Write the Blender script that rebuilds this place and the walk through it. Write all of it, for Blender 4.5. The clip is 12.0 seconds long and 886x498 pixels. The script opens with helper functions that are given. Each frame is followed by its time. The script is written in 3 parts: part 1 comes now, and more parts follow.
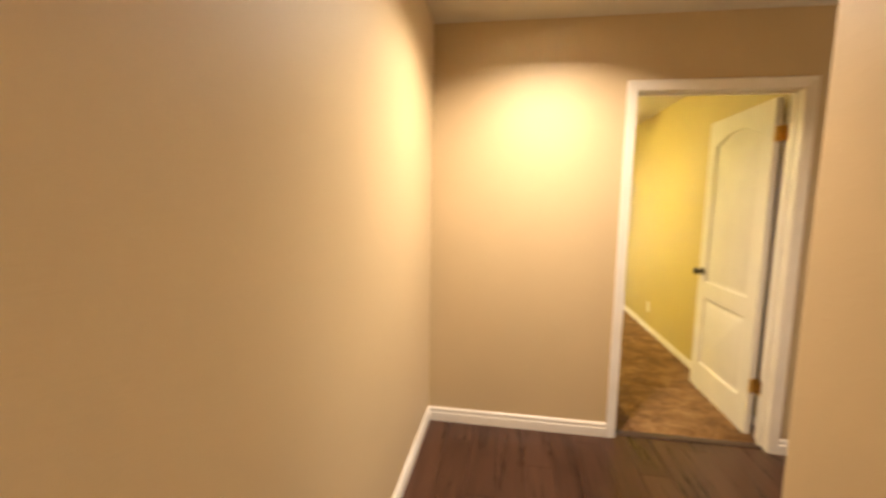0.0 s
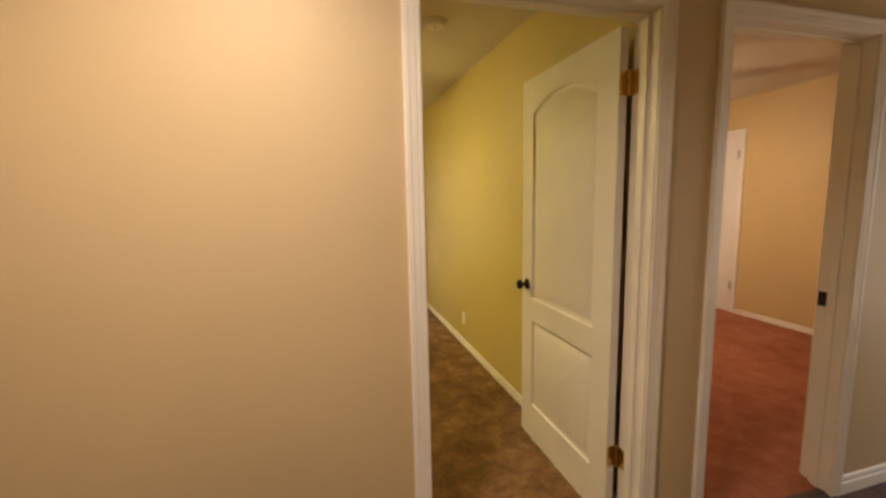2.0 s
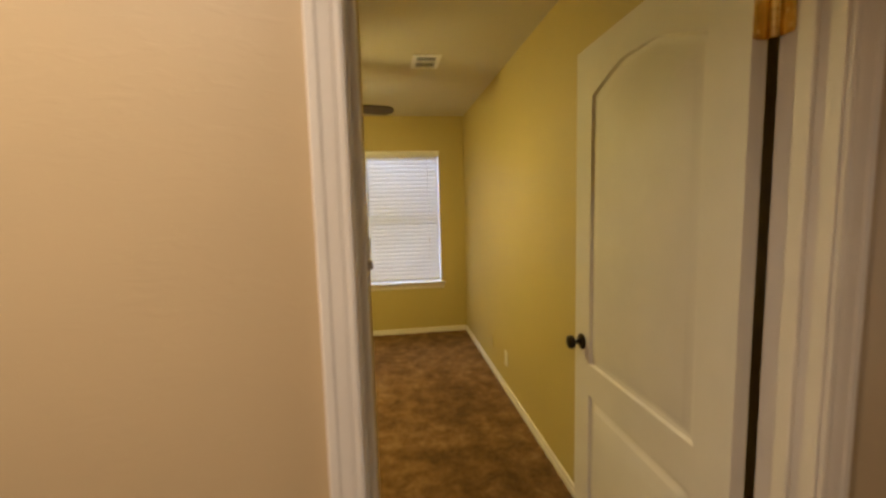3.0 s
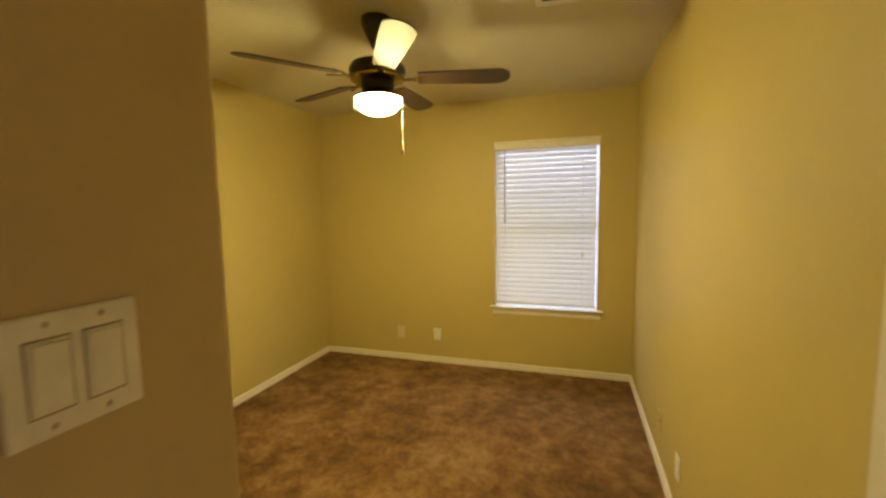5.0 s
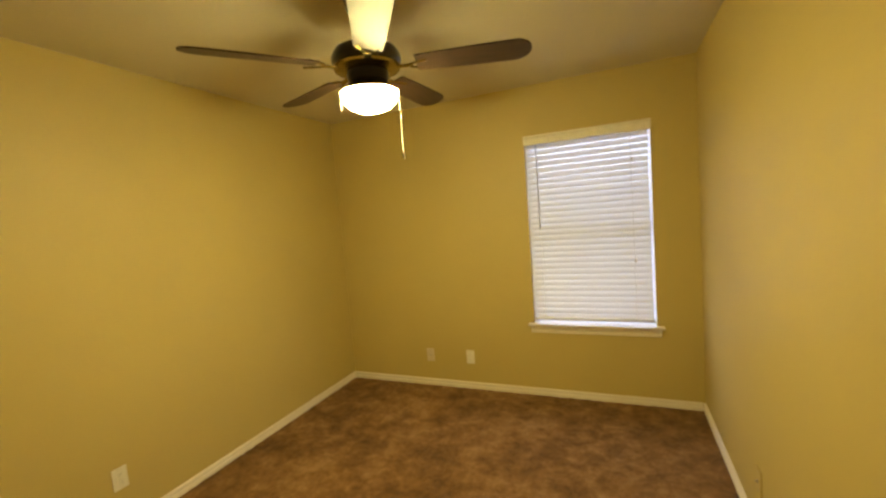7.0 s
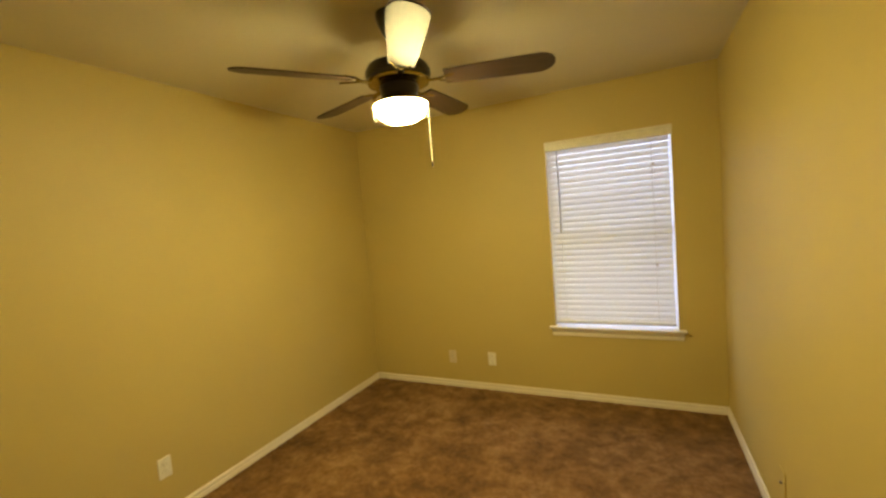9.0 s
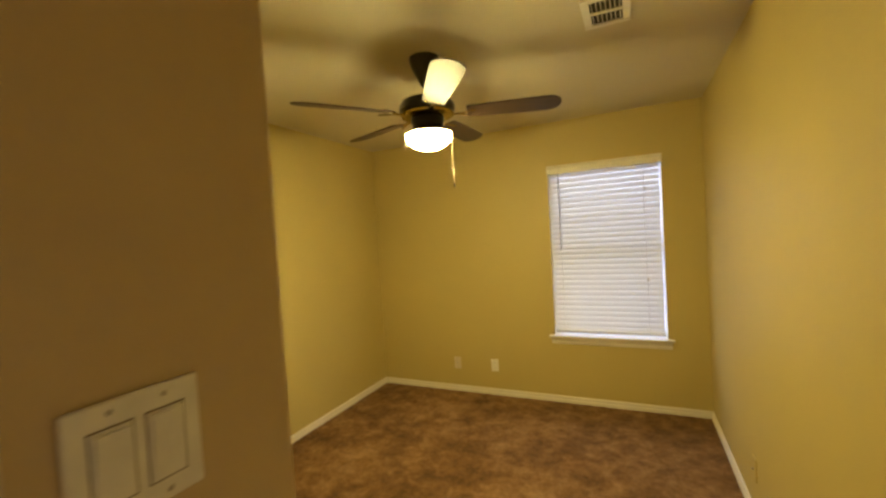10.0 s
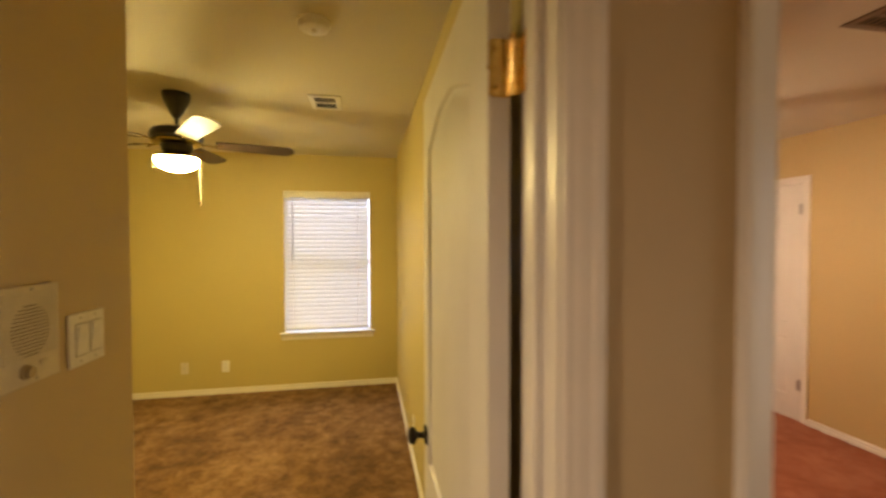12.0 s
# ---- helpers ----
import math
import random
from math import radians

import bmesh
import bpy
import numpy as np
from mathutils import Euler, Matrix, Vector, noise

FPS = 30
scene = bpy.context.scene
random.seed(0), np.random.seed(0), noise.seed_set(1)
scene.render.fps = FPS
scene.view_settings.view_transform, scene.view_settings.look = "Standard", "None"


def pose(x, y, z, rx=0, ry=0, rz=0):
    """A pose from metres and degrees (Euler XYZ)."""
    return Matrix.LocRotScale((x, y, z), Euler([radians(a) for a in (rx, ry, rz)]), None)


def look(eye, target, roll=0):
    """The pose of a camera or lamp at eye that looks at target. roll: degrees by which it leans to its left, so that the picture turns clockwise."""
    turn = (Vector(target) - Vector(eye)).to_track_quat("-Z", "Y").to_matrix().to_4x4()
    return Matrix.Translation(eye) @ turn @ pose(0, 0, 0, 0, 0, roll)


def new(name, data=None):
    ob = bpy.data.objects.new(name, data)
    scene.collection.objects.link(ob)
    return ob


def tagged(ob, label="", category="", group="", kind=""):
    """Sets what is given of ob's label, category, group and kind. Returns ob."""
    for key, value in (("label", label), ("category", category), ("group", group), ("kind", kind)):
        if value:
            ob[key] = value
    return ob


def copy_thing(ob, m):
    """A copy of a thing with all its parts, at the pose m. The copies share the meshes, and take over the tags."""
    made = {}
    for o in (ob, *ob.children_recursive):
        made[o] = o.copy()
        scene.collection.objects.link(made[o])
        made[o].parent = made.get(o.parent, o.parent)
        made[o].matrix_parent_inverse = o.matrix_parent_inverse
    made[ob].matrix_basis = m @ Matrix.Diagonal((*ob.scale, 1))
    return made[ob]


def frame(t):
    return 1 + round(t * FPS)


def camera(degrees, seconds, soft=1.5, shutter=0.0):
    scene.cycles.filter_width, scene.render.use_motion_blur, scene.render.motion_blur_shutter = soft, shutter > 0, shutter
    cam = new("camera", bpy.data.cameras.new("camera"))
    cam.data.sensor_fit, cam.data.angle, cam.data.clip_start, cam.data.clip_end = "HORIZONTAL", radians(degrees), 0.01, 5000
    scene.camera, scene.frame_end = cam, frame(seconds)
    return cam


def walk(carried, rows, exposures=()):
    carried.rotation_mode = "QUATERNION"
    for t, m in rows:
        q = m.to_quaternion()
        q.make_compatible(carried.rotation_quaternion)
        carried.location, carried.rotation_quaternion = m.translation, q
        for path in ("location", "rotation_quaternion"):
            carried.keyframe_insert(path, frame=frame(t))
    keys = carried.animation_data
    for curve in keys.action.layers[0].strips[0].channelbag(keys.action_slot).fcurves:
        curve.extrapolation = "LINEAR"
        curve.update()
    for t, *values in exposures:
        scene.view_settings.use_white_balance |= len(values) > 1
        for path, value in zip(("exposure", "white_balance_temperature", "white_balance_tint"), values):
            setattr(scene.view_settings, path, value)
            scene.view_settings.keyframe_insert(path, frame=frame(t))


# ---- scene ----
cam = camera(94.1, 12.0, 2.6, 0.5)
EXPO = [(0, 1.92, 7000, 16), (0.3, 1.82, 6900, 16), (0.6, 1.53, 6800, 16), (1.0, 1.31, 6850, 17), (1.5, 1.08, 6850, 17), (2.0, 0.93, 6950, 18), (2.5, 0.71, 7000, 18), (3.0, 0.54, 6950, 18), (5.0, 0.76, 6850, 16), (7.5, 0.76, 6950, 17), (10.5, 0.71, 6850, 17), (11.5, 0.73, 7150, 20), (12.0, 1.07, 7250, 21)]
PATH = [
    (0, (-0.242, -0.308, 1.389), (-0.546, 1.657, 1.173), 1.1),
    (0.5, (-0.134, -0.022, 1.413), (0.028, 1.964, 1.245), -0.1),
    (0.8, (-0.075, 0.207, 1.427), (0.214, 2.172, 1.196), -0.7),
    (1, (-0.026, 0.338, 1.405), (0.237, 2.302, 1.139), -0.6),
    (1.2, (-0.014, 0.465, 1.423), (0.314, 2.417, 1.144), -0.2),
    (1.5, (0.036, 0.685, 1.435), (0.491, 2.621, 1.222), -0.9),
    (2, (0.16, 0.994, 1.422), (0.702, 2.903, 1.167), -1.1),
    (2.5, (0.327, 1.302, 1.446), (0.695, 3.241, 1.122), -1.1),
    (3, (0.498, 1.571, 1.466), (0.758, 3.542, 1.257), -1.5),
    (3.1, (0.523, 1.612, 1.474), (0.775, 3.586, 1.274), -1.4),
    (3.2, (0.557, 1.649, 1.487), (0.791, 3.626, 1.291), -1.3),
    (4.8, (0.863, 2.433, 1.485), (0.398, 4.368, 1.284), 0.1),
    (5, (0.888, 2.508, 1.492), (0.282, 4.404, 1.3), -0.9),
    (5.5, (0.902, 2.683, 1.53), (0.235, 4.562, 1.372), -0.5),
    (6, (0.88, 2.828, 1.538), (0.151, 4.684, 1.385), -1.4),
    (6.5, (0.873, 2.901, 1.542), (0.111, 4.746, 1.42), -3.3),
    (7, (0.854, 2.951, 1.531), (0.067, 4.782, 1.363), -4.6),
    (7.5, (0.838, 2.966, 1.528), (-0.022, 4.764, 1.362), -5.4),
    (7.7, (0.815, 2.96, 1.522), (-0.053, 4.755, 1.347), -5.3),
    (9.3, (0.852, 2.79, 1.552), (-0.004, 4.595, 1.426), -4.4),
    (9.5, (0.85, 2.733, 1.56), (0.0, 4.54, 1.443), -3.8),
    (10, (0.861, 2.545, 1.532), (0.022, 4.359, 1.467), -3.4),
    (10.2, (0.847, 2.479, 1.53), (0.079, 4.325, 1.481), -2.4),
    (10.5, (0.831, 2.362, 1.523), (0.31, 4.293, 1.482), -1.7),
    (10.8, (0.842, 2.205, 1.533), (0.570, 4.184, 1.445), -2.9),
    (11, (0.838, 2.152, 1.536), (0.691, 4.145, 1.441), -3.1),
    (11.2, (0.877, 2.05, 1.55), (0.846, 4.048, 1.473), -3.0),
    (11.5, (0.943, 1.907, 1.565), (1.074, 3.902, 1.519), -1.9),
    (12, (1.048, 1.73, 1.56), (1.41, 3.697, 1.518), -0.1),
]
walk(cam, [(t, look(eye, target, roll)) for t, eye, target, roll in PATH], EXPO)

# light and colour
HL, HL2 = (-0.03, 1.54), (-0.03, -1.2)  # hall downlights; HL2 is unseen, added to lift the near walls
HALL_W, HALL_C = (17.5, 7.5), (1.0, 0.868, 0.71)
YEL_C, YEL_S = (1.0, 0.86, 0.34), 136.0  # bowl of the bedroom fan
RED_LC, RED_LS = (1.0, 0.76, 0.50), 112.0
SKY = 0.15
DAY_W, RED_W, END_W = 11.0, 2.4, 8.0
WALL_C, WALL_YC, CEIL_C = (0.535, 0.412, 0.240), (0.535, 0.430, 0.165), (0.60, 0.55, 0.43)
CARPET_C = ((0.122, 0.061, 0.023), (0.230, 0.121, 0.047), (0.375, 0.218, 0.095))
RED_C = ((0.29, 0.092, 0.047), (0.365, 0.124, 0.066), (0.43, 0.162, 0.090))
SLAT_T = 59.5
RFAN = (3.17, 4.42)

# ---------------------------------------------------------------- world and light
world = bpy.data.worlds.new("world")
scene.world = world
world.use_nodes = True
wn = world.node_tree.nodes
sky = wn.new("ShaderNodeTexSky")
sky.sky_type, sky.sun_disc = "NISHITA", False
sky.sun_elevation, sky.sun_rotation = radians(35), radians(200)
world.node_tree.links.new(sky.outputs[0], wn["Background"].inputs[0])
wn["Background"].inputs[1].default_value = SKY

sun_data = bpy.data.lights.new("sun", "SUN")
sun_data.energy, sun_data.angle, sun_data.color = 2.0, radians(0.5), (1.0, 0.95, 0.88)
new("sun", sun_data).matrix_world = pose(0, 0, 30, 55, 0, 20)

# daylight at the two windows, and a warm fill lamp added at the cross hall's end
for nm, e, c, sx, sy, m in (("window_daylight", DAY_W, (0.60, 0.70, 1.0), 0.86, 1.42, pose(0.645, 6.335, 1.33, -90, 0, 0)), ("red_bedroom_daylight", RED_W, (0.66, 0.74, 1.0), 0.95, 1.3, pose(2.95, 6.97, 1.4, -90, 0, 0)), ("hall_end_fill", END_W, (1.0, 0.87, 0.73), 1.2, 2.0, pose(3.83, 1.5, 1.1, 0, 90, 0))):
    al = bpy.data.lights.new(nm, "AREA")
    al.shape, al.size, al.size_y, al.energy, al.color = "RECTANGLE", sx, sy, e, c
    new(nm, al).matrix_world = m

# recessed downlights of the hall: a disc of light just inside each can
for hl, watts in zip((HL, HL2), HALL_W):
    can = bpy.data.lights.new("downlight_bulb", "AREA")
    can.shape, can.size, can.energy, can.color = "DISK", 0.12, watts, HALL_C
    can.spread = radians(174)
    new("downlight_bulb", can).matrix_world = pose(hl[0], hl[1], 2.480, 0, 0, 0)


# ---------------------------------------------------------------- materials
def mat(name, rough=0.5, metal=0.0, color=(0.8, 0.8, 0.8)):
    m = bpy.data.materials.new(name)
    m.use_nodes = True
    b = m.node_tree.nodes["Principled BSDF"]
    b.inputs["Base Color"].default_value = (*color, 1)
    b.inputs["Roughness"].default_value = rough
    b.inputs["Metallic"].default_value = metal
    return m, m.node_tree.nodes, m.node_tree.links, b


def coords(n, l, scale=(1, 1, 1), kind="Object"):
    tc = n.new("ShaderNodeTexCoord")
    mp = n.new("ShaderNodeMapping")
    mp.inputs["Scale"].default_value = scale
    l.new(tc.outputs[kind], mp.inputs["Vector"])
    return mp.outputs[0]


def noise_tex(n, l, vec, scale, detail=3.0, rough=0.5, distort=0.0):
    t = n.new("ShaderNodeTexNoise")
    t.inputs["Scale"].default_value = scale
    t.inputs["Detail"].default_value = detail
    t.inputs["Roughness"].default_value = rough
    t.inputs["Distortion"].default_value = distort
    l.new(vec, t.inputs["Vector"])
    return t.outputs["Fac"]


def ramp(n, l, fac, stops):
    r = n.new("ShaderNodeValToRGB")
    while len(r.color_ramp.elements) < len(stops):
        r.color_ramp.elements.new(0.5)
    for e, (p, c) in zip(r.color_ramp.elements, stops):
        e.position, e.color = p, (*c, 1)
    l.new(fac, r.inputs[0])
    return r.outputs[0]


def bump(n, l, b, height, strength, dist):
    bp = n.new("ShaderNodeBump")
    bp.inputs["Strength"].default_value = strength
    bp.inputs["Distance"].default_value = dist
    l.new(height, bp.inputs["Height"])
    l.new(bp.outputs[0], b.inputs["Normal"])
    return bp


def mixf(n, l, a, b, op="ADD", k=1.0):
    s = n.new("ShaderNodeMath")
    s.operation = "MULTIPLY"
    s.inputs[1].default_value = k
    l.new(b, s.inputs[0])
    m = n.new("ShaderNodeMath")
    m.operation = op
    l.new(a, m.inputs[0])
    l.new(s.outputs[0], m.inputs[1])
    return m.outputs[0]


def paint(name, color, rough=0.55, strength=0.12, spread=0.035):
    """Rolled wall paint over hand-textured drywall."""
    m, n, l, b = mat(name, rough)
    v = coords(n, l)
    big = noise_tex(n, l, v, 1.3, 4)
    c0 = tuple(x * (1 - spread) for x in color)
    c1 = tuple(min(1, x * (1 + spread)) for x in color)
    l.new(ramp(n, l, big, [(0.3, c0), (0.7, c1)]), b.inputs["Base Color"])
    fine = noise_tex(n, l, v, 160, 2)
    patch = noise_tex(n, l, coords(n, l, (1, 1, 2.4)), 17, 3, 0.55, 0.6)
    patch = ramp(n, l, patch, [(0.50, (0, 0, 0)), (0.66, (1, 1, 1))])
    bump(n, l, b, mixf(n, l, patch, fine, "ADD", 0.35), strength, 0.0016)
    return m


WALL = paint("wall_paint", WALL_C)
WALL_R = paint("red_bedroom_paint", (0.57, 0.42, 0.185))
WALL_Y = paint("yellow_bedroom_paint", WALL_YC)
CEIL = paint("ceiling_paint", CEIL_C, 0.7, 0.35, 0.03)
TRIM, n_, l_, b_ = mat("white_trim_paint", 0.38, 0, (0.80, 0.78, 0.74))
tv = coords(n_, l_)
l_.new(ramp(n_, l_, noise_tex(n_, l_, tv, 5, 4), [(0.3, (0.74, 0.69, 0.60)), (0.7, (0.81, 0.76, 0.67))]), b_.inputs["Base Color"])
bump(n_, l_, b_, noise_tex(n_, l_, tv, 90, 2), 0.12, 0.001)
DOOR, n_, l_, b_ = mat("white_door_paint", 0.58, 0, (0.80, 0.78, 0.74))
dv = coords(n_, l_, (60, 60, 3))
l_.new(ramp(n_, l_, noise_tex(n_, l_, coords(n_, l_), 4, 4), [(0.3, (0.70, 0.66, 0.58)), (0.7, (0.76, 0.72, 0.64))]), b_.inputs["Base Color"])
bump(n_, l_, b_, noise_tex(n_, l_, dv, 3, 4, 0.6, 0.4), 0.22, 0.0008)


def carpet_material(name, dark, mid, light):
    m, n, l, b = mat(name, 0.95)
    v = coords(n, l)
    wide = noise_tex(n, l, v, 1.7, 3, 0.5, 0.5)
    blot = noise_tex(n, l, v, 8.0, 8, 0.70, 0.30)
    mid_n = noise_tex(n, l, v, 30, 4, 0.7, 0.2)
    tuft = noise_tex(n, l, v, 190, 2, 0.6)
    f = mixf(n, l, mixf(n, l, mixf(n, l, blot, wide, "ADD", 0.55), mid_n, "ADD", 0.34), tuft, "ADD", 0.16)
    scaled = n.new("ShaderNodeMath")
    scaled.operation = "MULTIPLY"
    scaled.inputs[1].default_value = 0.49
    l.new(f, scaled.inputs[0])
    f = scaled.outputs[0]
    l.new(ramp(n, l, f, [(0.405, dark), (0.505, mid), (0.61, light)]), b.inputs["Base Color"])
    b.inputs["Sheen Weight"].default_value = 0.04
    b.inputs["Sheen Roughness"].default_value = 0.5
    b.inputs["Specular IOR Level"].default_value = 0.1
    bump(n, l, b, mixf(n, l, mid_n, tuft, "ADD", 0.9), 0.9, 0.012)
    return m


CARPET = carpet_material("brown_carpet", *CARPET_C)
CARPET_RED = carpet_material("red_carpet", *RED_C)

PLANK, n_, l_, b_ = mat("dark_laminate_plank", 0.3)
oi = n_.new("ShaderNodeObjectInfo")
pv = coords(n_, l_, (14, 0.9, 1))
addv = n_.new("ShaderNodeVectorMath")
addv.operation = "ADD"
mulr = n_.new("ShaderNodeMath")
mulr.operation = "MULTIPLY"
mulr.inputs[1].default_value = 37.0
l_.new(oi.outputs["Random"], mulr.inputs[0])
l_.new(pv, addv.inputs[0])
l_.new(mulr.outputs[0], addv.inputs[1])
grain = noise_tex(n_, l_, addv.outputs[0], 2.2, 6, 0.62, 0.5)
tone = mixf(n_, l_, grain, oi.outputs["Random"], "ADD", 0.18)
l_.new(ramp(n_, l_, tone, [(0.35, (0.027, 0.010, 0.0055)), (0.62, (0.056, 0.023, 0.013)), (0.95, (0.098, 0.044, 0.026))]), b_.inputs["Base Color"])
l_.new(ramp(n_, l_, grain, [(0.2, (0.22, 0.22, 0.22)), (0.8, (0.40, 0.40, 0.40))]), b_.inputs["Roughness"])
b_.inputs["Specular IOR Level"].default_value = 0.35
bump(n_, l_, b_, grain, 0.25, 0.001)

STRIP, n_, l_, b_ = mat("transition_strip_wood", 0.45, 0, (0.09, 0.055, 0.04))
l_.new(ramp(n_, l_, noise_tex(n_, l_, coords(n_, l_, (2, 40, 40)), 3, 4), [(0.3, (0.035, 0.019, 0.012)), (0.7, (0.075, 0.043, 0.028))]), b_.inputs["Base Color"])


def plain(name, color, rough, metal=0.0, spread=0.06, scale=30.0):
    m, n, l, b = mat(name, rough, metal, color)
    f = noise_tex(n, l, coords(n, l), scale, 3)
    l.new(ramp(n, l, f, [(0.3, tuple(c * (1 - spread) for c in color)), (0.7, tuple(min(1, c * (1 + spread)) for c in color))]), b.inputs["Base Color"])
    bump(n, l, b, f, 0.05, 0.0005)
    return m


BRASS = plain("polished_brass", (0.80, 0.58, 0.22), 0.17, 1.0, 0.12)
BRONZE = plain("oil_rubbed_bronze", (0.022, 0.017, 0.014), 0.32, 0.6, 0.2)
BLACK = plain("black_fan_enamel", (0.012, 0.011, 0.010), 0.28, 0.0, 0.2)
ANTIQUE = plain("antique_brass", (0.30, 0.24, 0.10), 0.25, 1.0, 0.2)
PLATE = plain("white_plastic", (0.78, 0.76, 0.70), 0.35)
PLATE_TAN = plain("painted_over_plate", WALL_YC, 0.5)
IVORY = plain("ivory_plastic", (0.64, 0.57, 0.44), 0.4)
VENT_M = plain("white_enamelled_steel", (0.76, 0.75, 0.71), 0.4)
# near-black put in for the shade inside the ducts, outlet slots and strike hole
DARK = plain("duct_shadow", (0.02, 0.018, 0.015), 0.8)
VENT_TAN = plain("taupe_enamelled_steel", (0.15, 0.10, 0.07), 0.5)
KNOB_TAN = plain("tan_plastic", (0.40, 0.32, 0.20), 0.4)
# brown that stands in for the shade in speaker slots and rocker gaps
SLOT = plain("slot_shadow", (0.20, 0.15, 0.10), 0.9)
SCREW = plain("screw_steel", (0.45, 0.42, 0.38), 0.35, 1.0)
WAND = plain("smoky_clear_plastic", (0.42, 0.42, 0.44), 0.15)
VINYL = plain("white_vinyl_frame", (0.80, 0.80, 0.80), 0.4)
LAWN = plain("dry_lawn", (0.09, 0.11, 0.04), 0.9, 0, 0.4, 2.0)
ROOFING = plain("roof_deck", (0.25, 0.2, 0.16), 0.8, 0, 0.2)

BLADE_M, n_, l_, b_ = mat("dark_walnut_blade", 0.55)
l_.new(ramp(n_, l_, noise_tex(n_, l_, coords(n_, l_, (2, 26, 26)), 3, 5, 0.6, 0.6), [(0.3, (0.020, 0.010, 0.006)), (0.7, (0.055, 0.028, 0.015))]), b_.inputs["Base Color"])

# lighter blade wood, with the red carpet's bounce light mixed into its colour
BLADE_ROSY, n_, l_, b_ = mat("rosy_lit_blade", 0.45)
l_.new(ramp(n_, l_, noise_tex(n_, l_, coords(n_, l_, (2, 26, 26)), 3, 5, 0.6, 0.6), [(0.3, (0.25, 0.10, 0.06)), (0.7, (0.42, 0.19, 0.12))]), b_.inputs["Base Color"])

SLAT, n_, l_, b_ = mat("white_blind_slat", 0.45, 0, (0.82, 0.82, 0.80))
tr = n_.new("ShaderNodeBsdfTranslucent")
tr.inputs[0].default_value = (0.80, 0.82, 0.86, 1)
mx = n_.new("ShaderNodeMixShader")
mx.inputs[0].default_value = 0.25
l_.new(b_.outputs[0], mx.inputs[1])
l_.new(tr.outputs[0], mx.inputs[2])
l_.new(mx.outputs[0], n_["Material Output"].inputs[0])

GLASS, n_, l_, b_ = mat("window_glass", 0.02, 0, (0.95, 0.97, 0.97))
b_.inputs["Transmission Weight"].default_value = 1.0
b_.inputs["IOR"].default_value = 1.45


def lit_glass(name, color, strength):
    m, n, l, b = mat(name, 0.3, 0, (0.9, 0.88, 0.82))
    b.inputs["Emission Color"].default_value = (*color, 1)
    b.inputs["Emission Strength"].default_value = strength
    return m


BOWL = lit_glass("lit_frosted_glass", YEL_C, YEL_S)
BOWL_RED = lit_glass("lit_frosted_glass_rosy", RED_LC, RED_LS)


# ---------------------------------------------------------------- mesh helpers
def mesh_of(name, bm, material, smooth=False):
    me = bpy.data.meshes.new(name)
    bmesh.ops.recalc_face_normals(bm, faces=bm.faces)
    bm.to_mesh(me)
    bm.free()
    me.materials.append(material)
    if smooth:
        for p in me.polygons:
            p.use_smooth = True
        me.set_sharp_from_angle(angle=radians(35))
    return me


def part(name, bm, material, parent, label="", smooth=False, at=None):
    ob = new(name, mesh_of(name, bm, material, smooth))
    ob.parent = parent
    if at is not None:
        ob.matrix_basis = at
    if label:
        ob["label"] = label
    return ob


def thing(name, m, label, category, group="", kind=""):
    ob = new(name)
    ob.empty_display_size = 0.1
    ob.matrix_basis = m
    return tagged(ob, label, category, group, kind)


def single(name, bm, material, label, category, kind="", smooth=False):
    return tagged(new(name, mesh_of(name, bm, material, smooth)), label, category, "", kind)


def box(bm, x0, y0, z0, x1, y1, z1, bevel=0.0, seg=2):
    r = bmesh.ops.create_cube(bm, size=1)
    vs = r["verts"]
    for v in vs:
        v.co = Vector(((x0 + x1) / 2 + v.co.x * (x1 - x0), (y0 + y1) / 2 + v.co.y * (y1 - y0), (z0 + z1) / 2 + v.co.z * (z1 - z0)))
    if bevel:
        es = list({e for v in vs for e in v.link_edges})
        bmesh.ops.bevel(bm, geom=es, offset=bevel, segments=seg, affect="EDGES", profile=0.5)
    return bm


def boxed(*a, **k):
    return box(bmesh.new(), *a, **k)


def lathe(profile, seg=32, bm=None, m=None, caps=True):
    """Turns (radius, z) pairs about z."""
    bm = bm or bmesh.new()
    rings = []
    for r, z in profile:
        ring = []
        for i in range(seg if r > 1e-6 else 1):
            a = 2 * math.pi * i / seg
            co = Vector((r * math.cos(a), r * math.sin(a), z))
            ring.append(bm.verts.new(m @ co if m else co))
        rings.append(ring)
    for a, b in zip(rings, rings[1:]):
        for i in range(seg):
            j = (i + 1) % seg
            if len(a) == 1 and len(b) == 1:
                continue
            if len(a) == 1:
                bm.faces.new((a[0], b[i], b[j]))
            elif len(b) == 1:
                bm.faces.new((a[i], a[j], b[0]))
            else:
                bm.faces.new((a[i], a[j], b[j], b[i]))
    for ring in (rings[0], rings[-1]):
        if caps and len(ring) > 2:
            bm.faces.new(ring)
    return bm


def sweep(stations, closed_profile=True, bm=None):
    """Skins a list of equal-length vertex rings and caps the ends."""
    bm = bm or bmesh.new()
    rings = [[bm.verts.new(p) for p in st] for st in stations]
    k = len(rings[0])
    for a, b in zip(rings, rings[1:]):
        for i in range(k if closed_profile else k - 1):
            j = (i + 1) % k
            bm.faces.new((a[i], a[j], b[j], b[i]))
    bm.faces.new(rings[0])
    bm.faces.new(list(reversed(rings[-1])))
    return bm


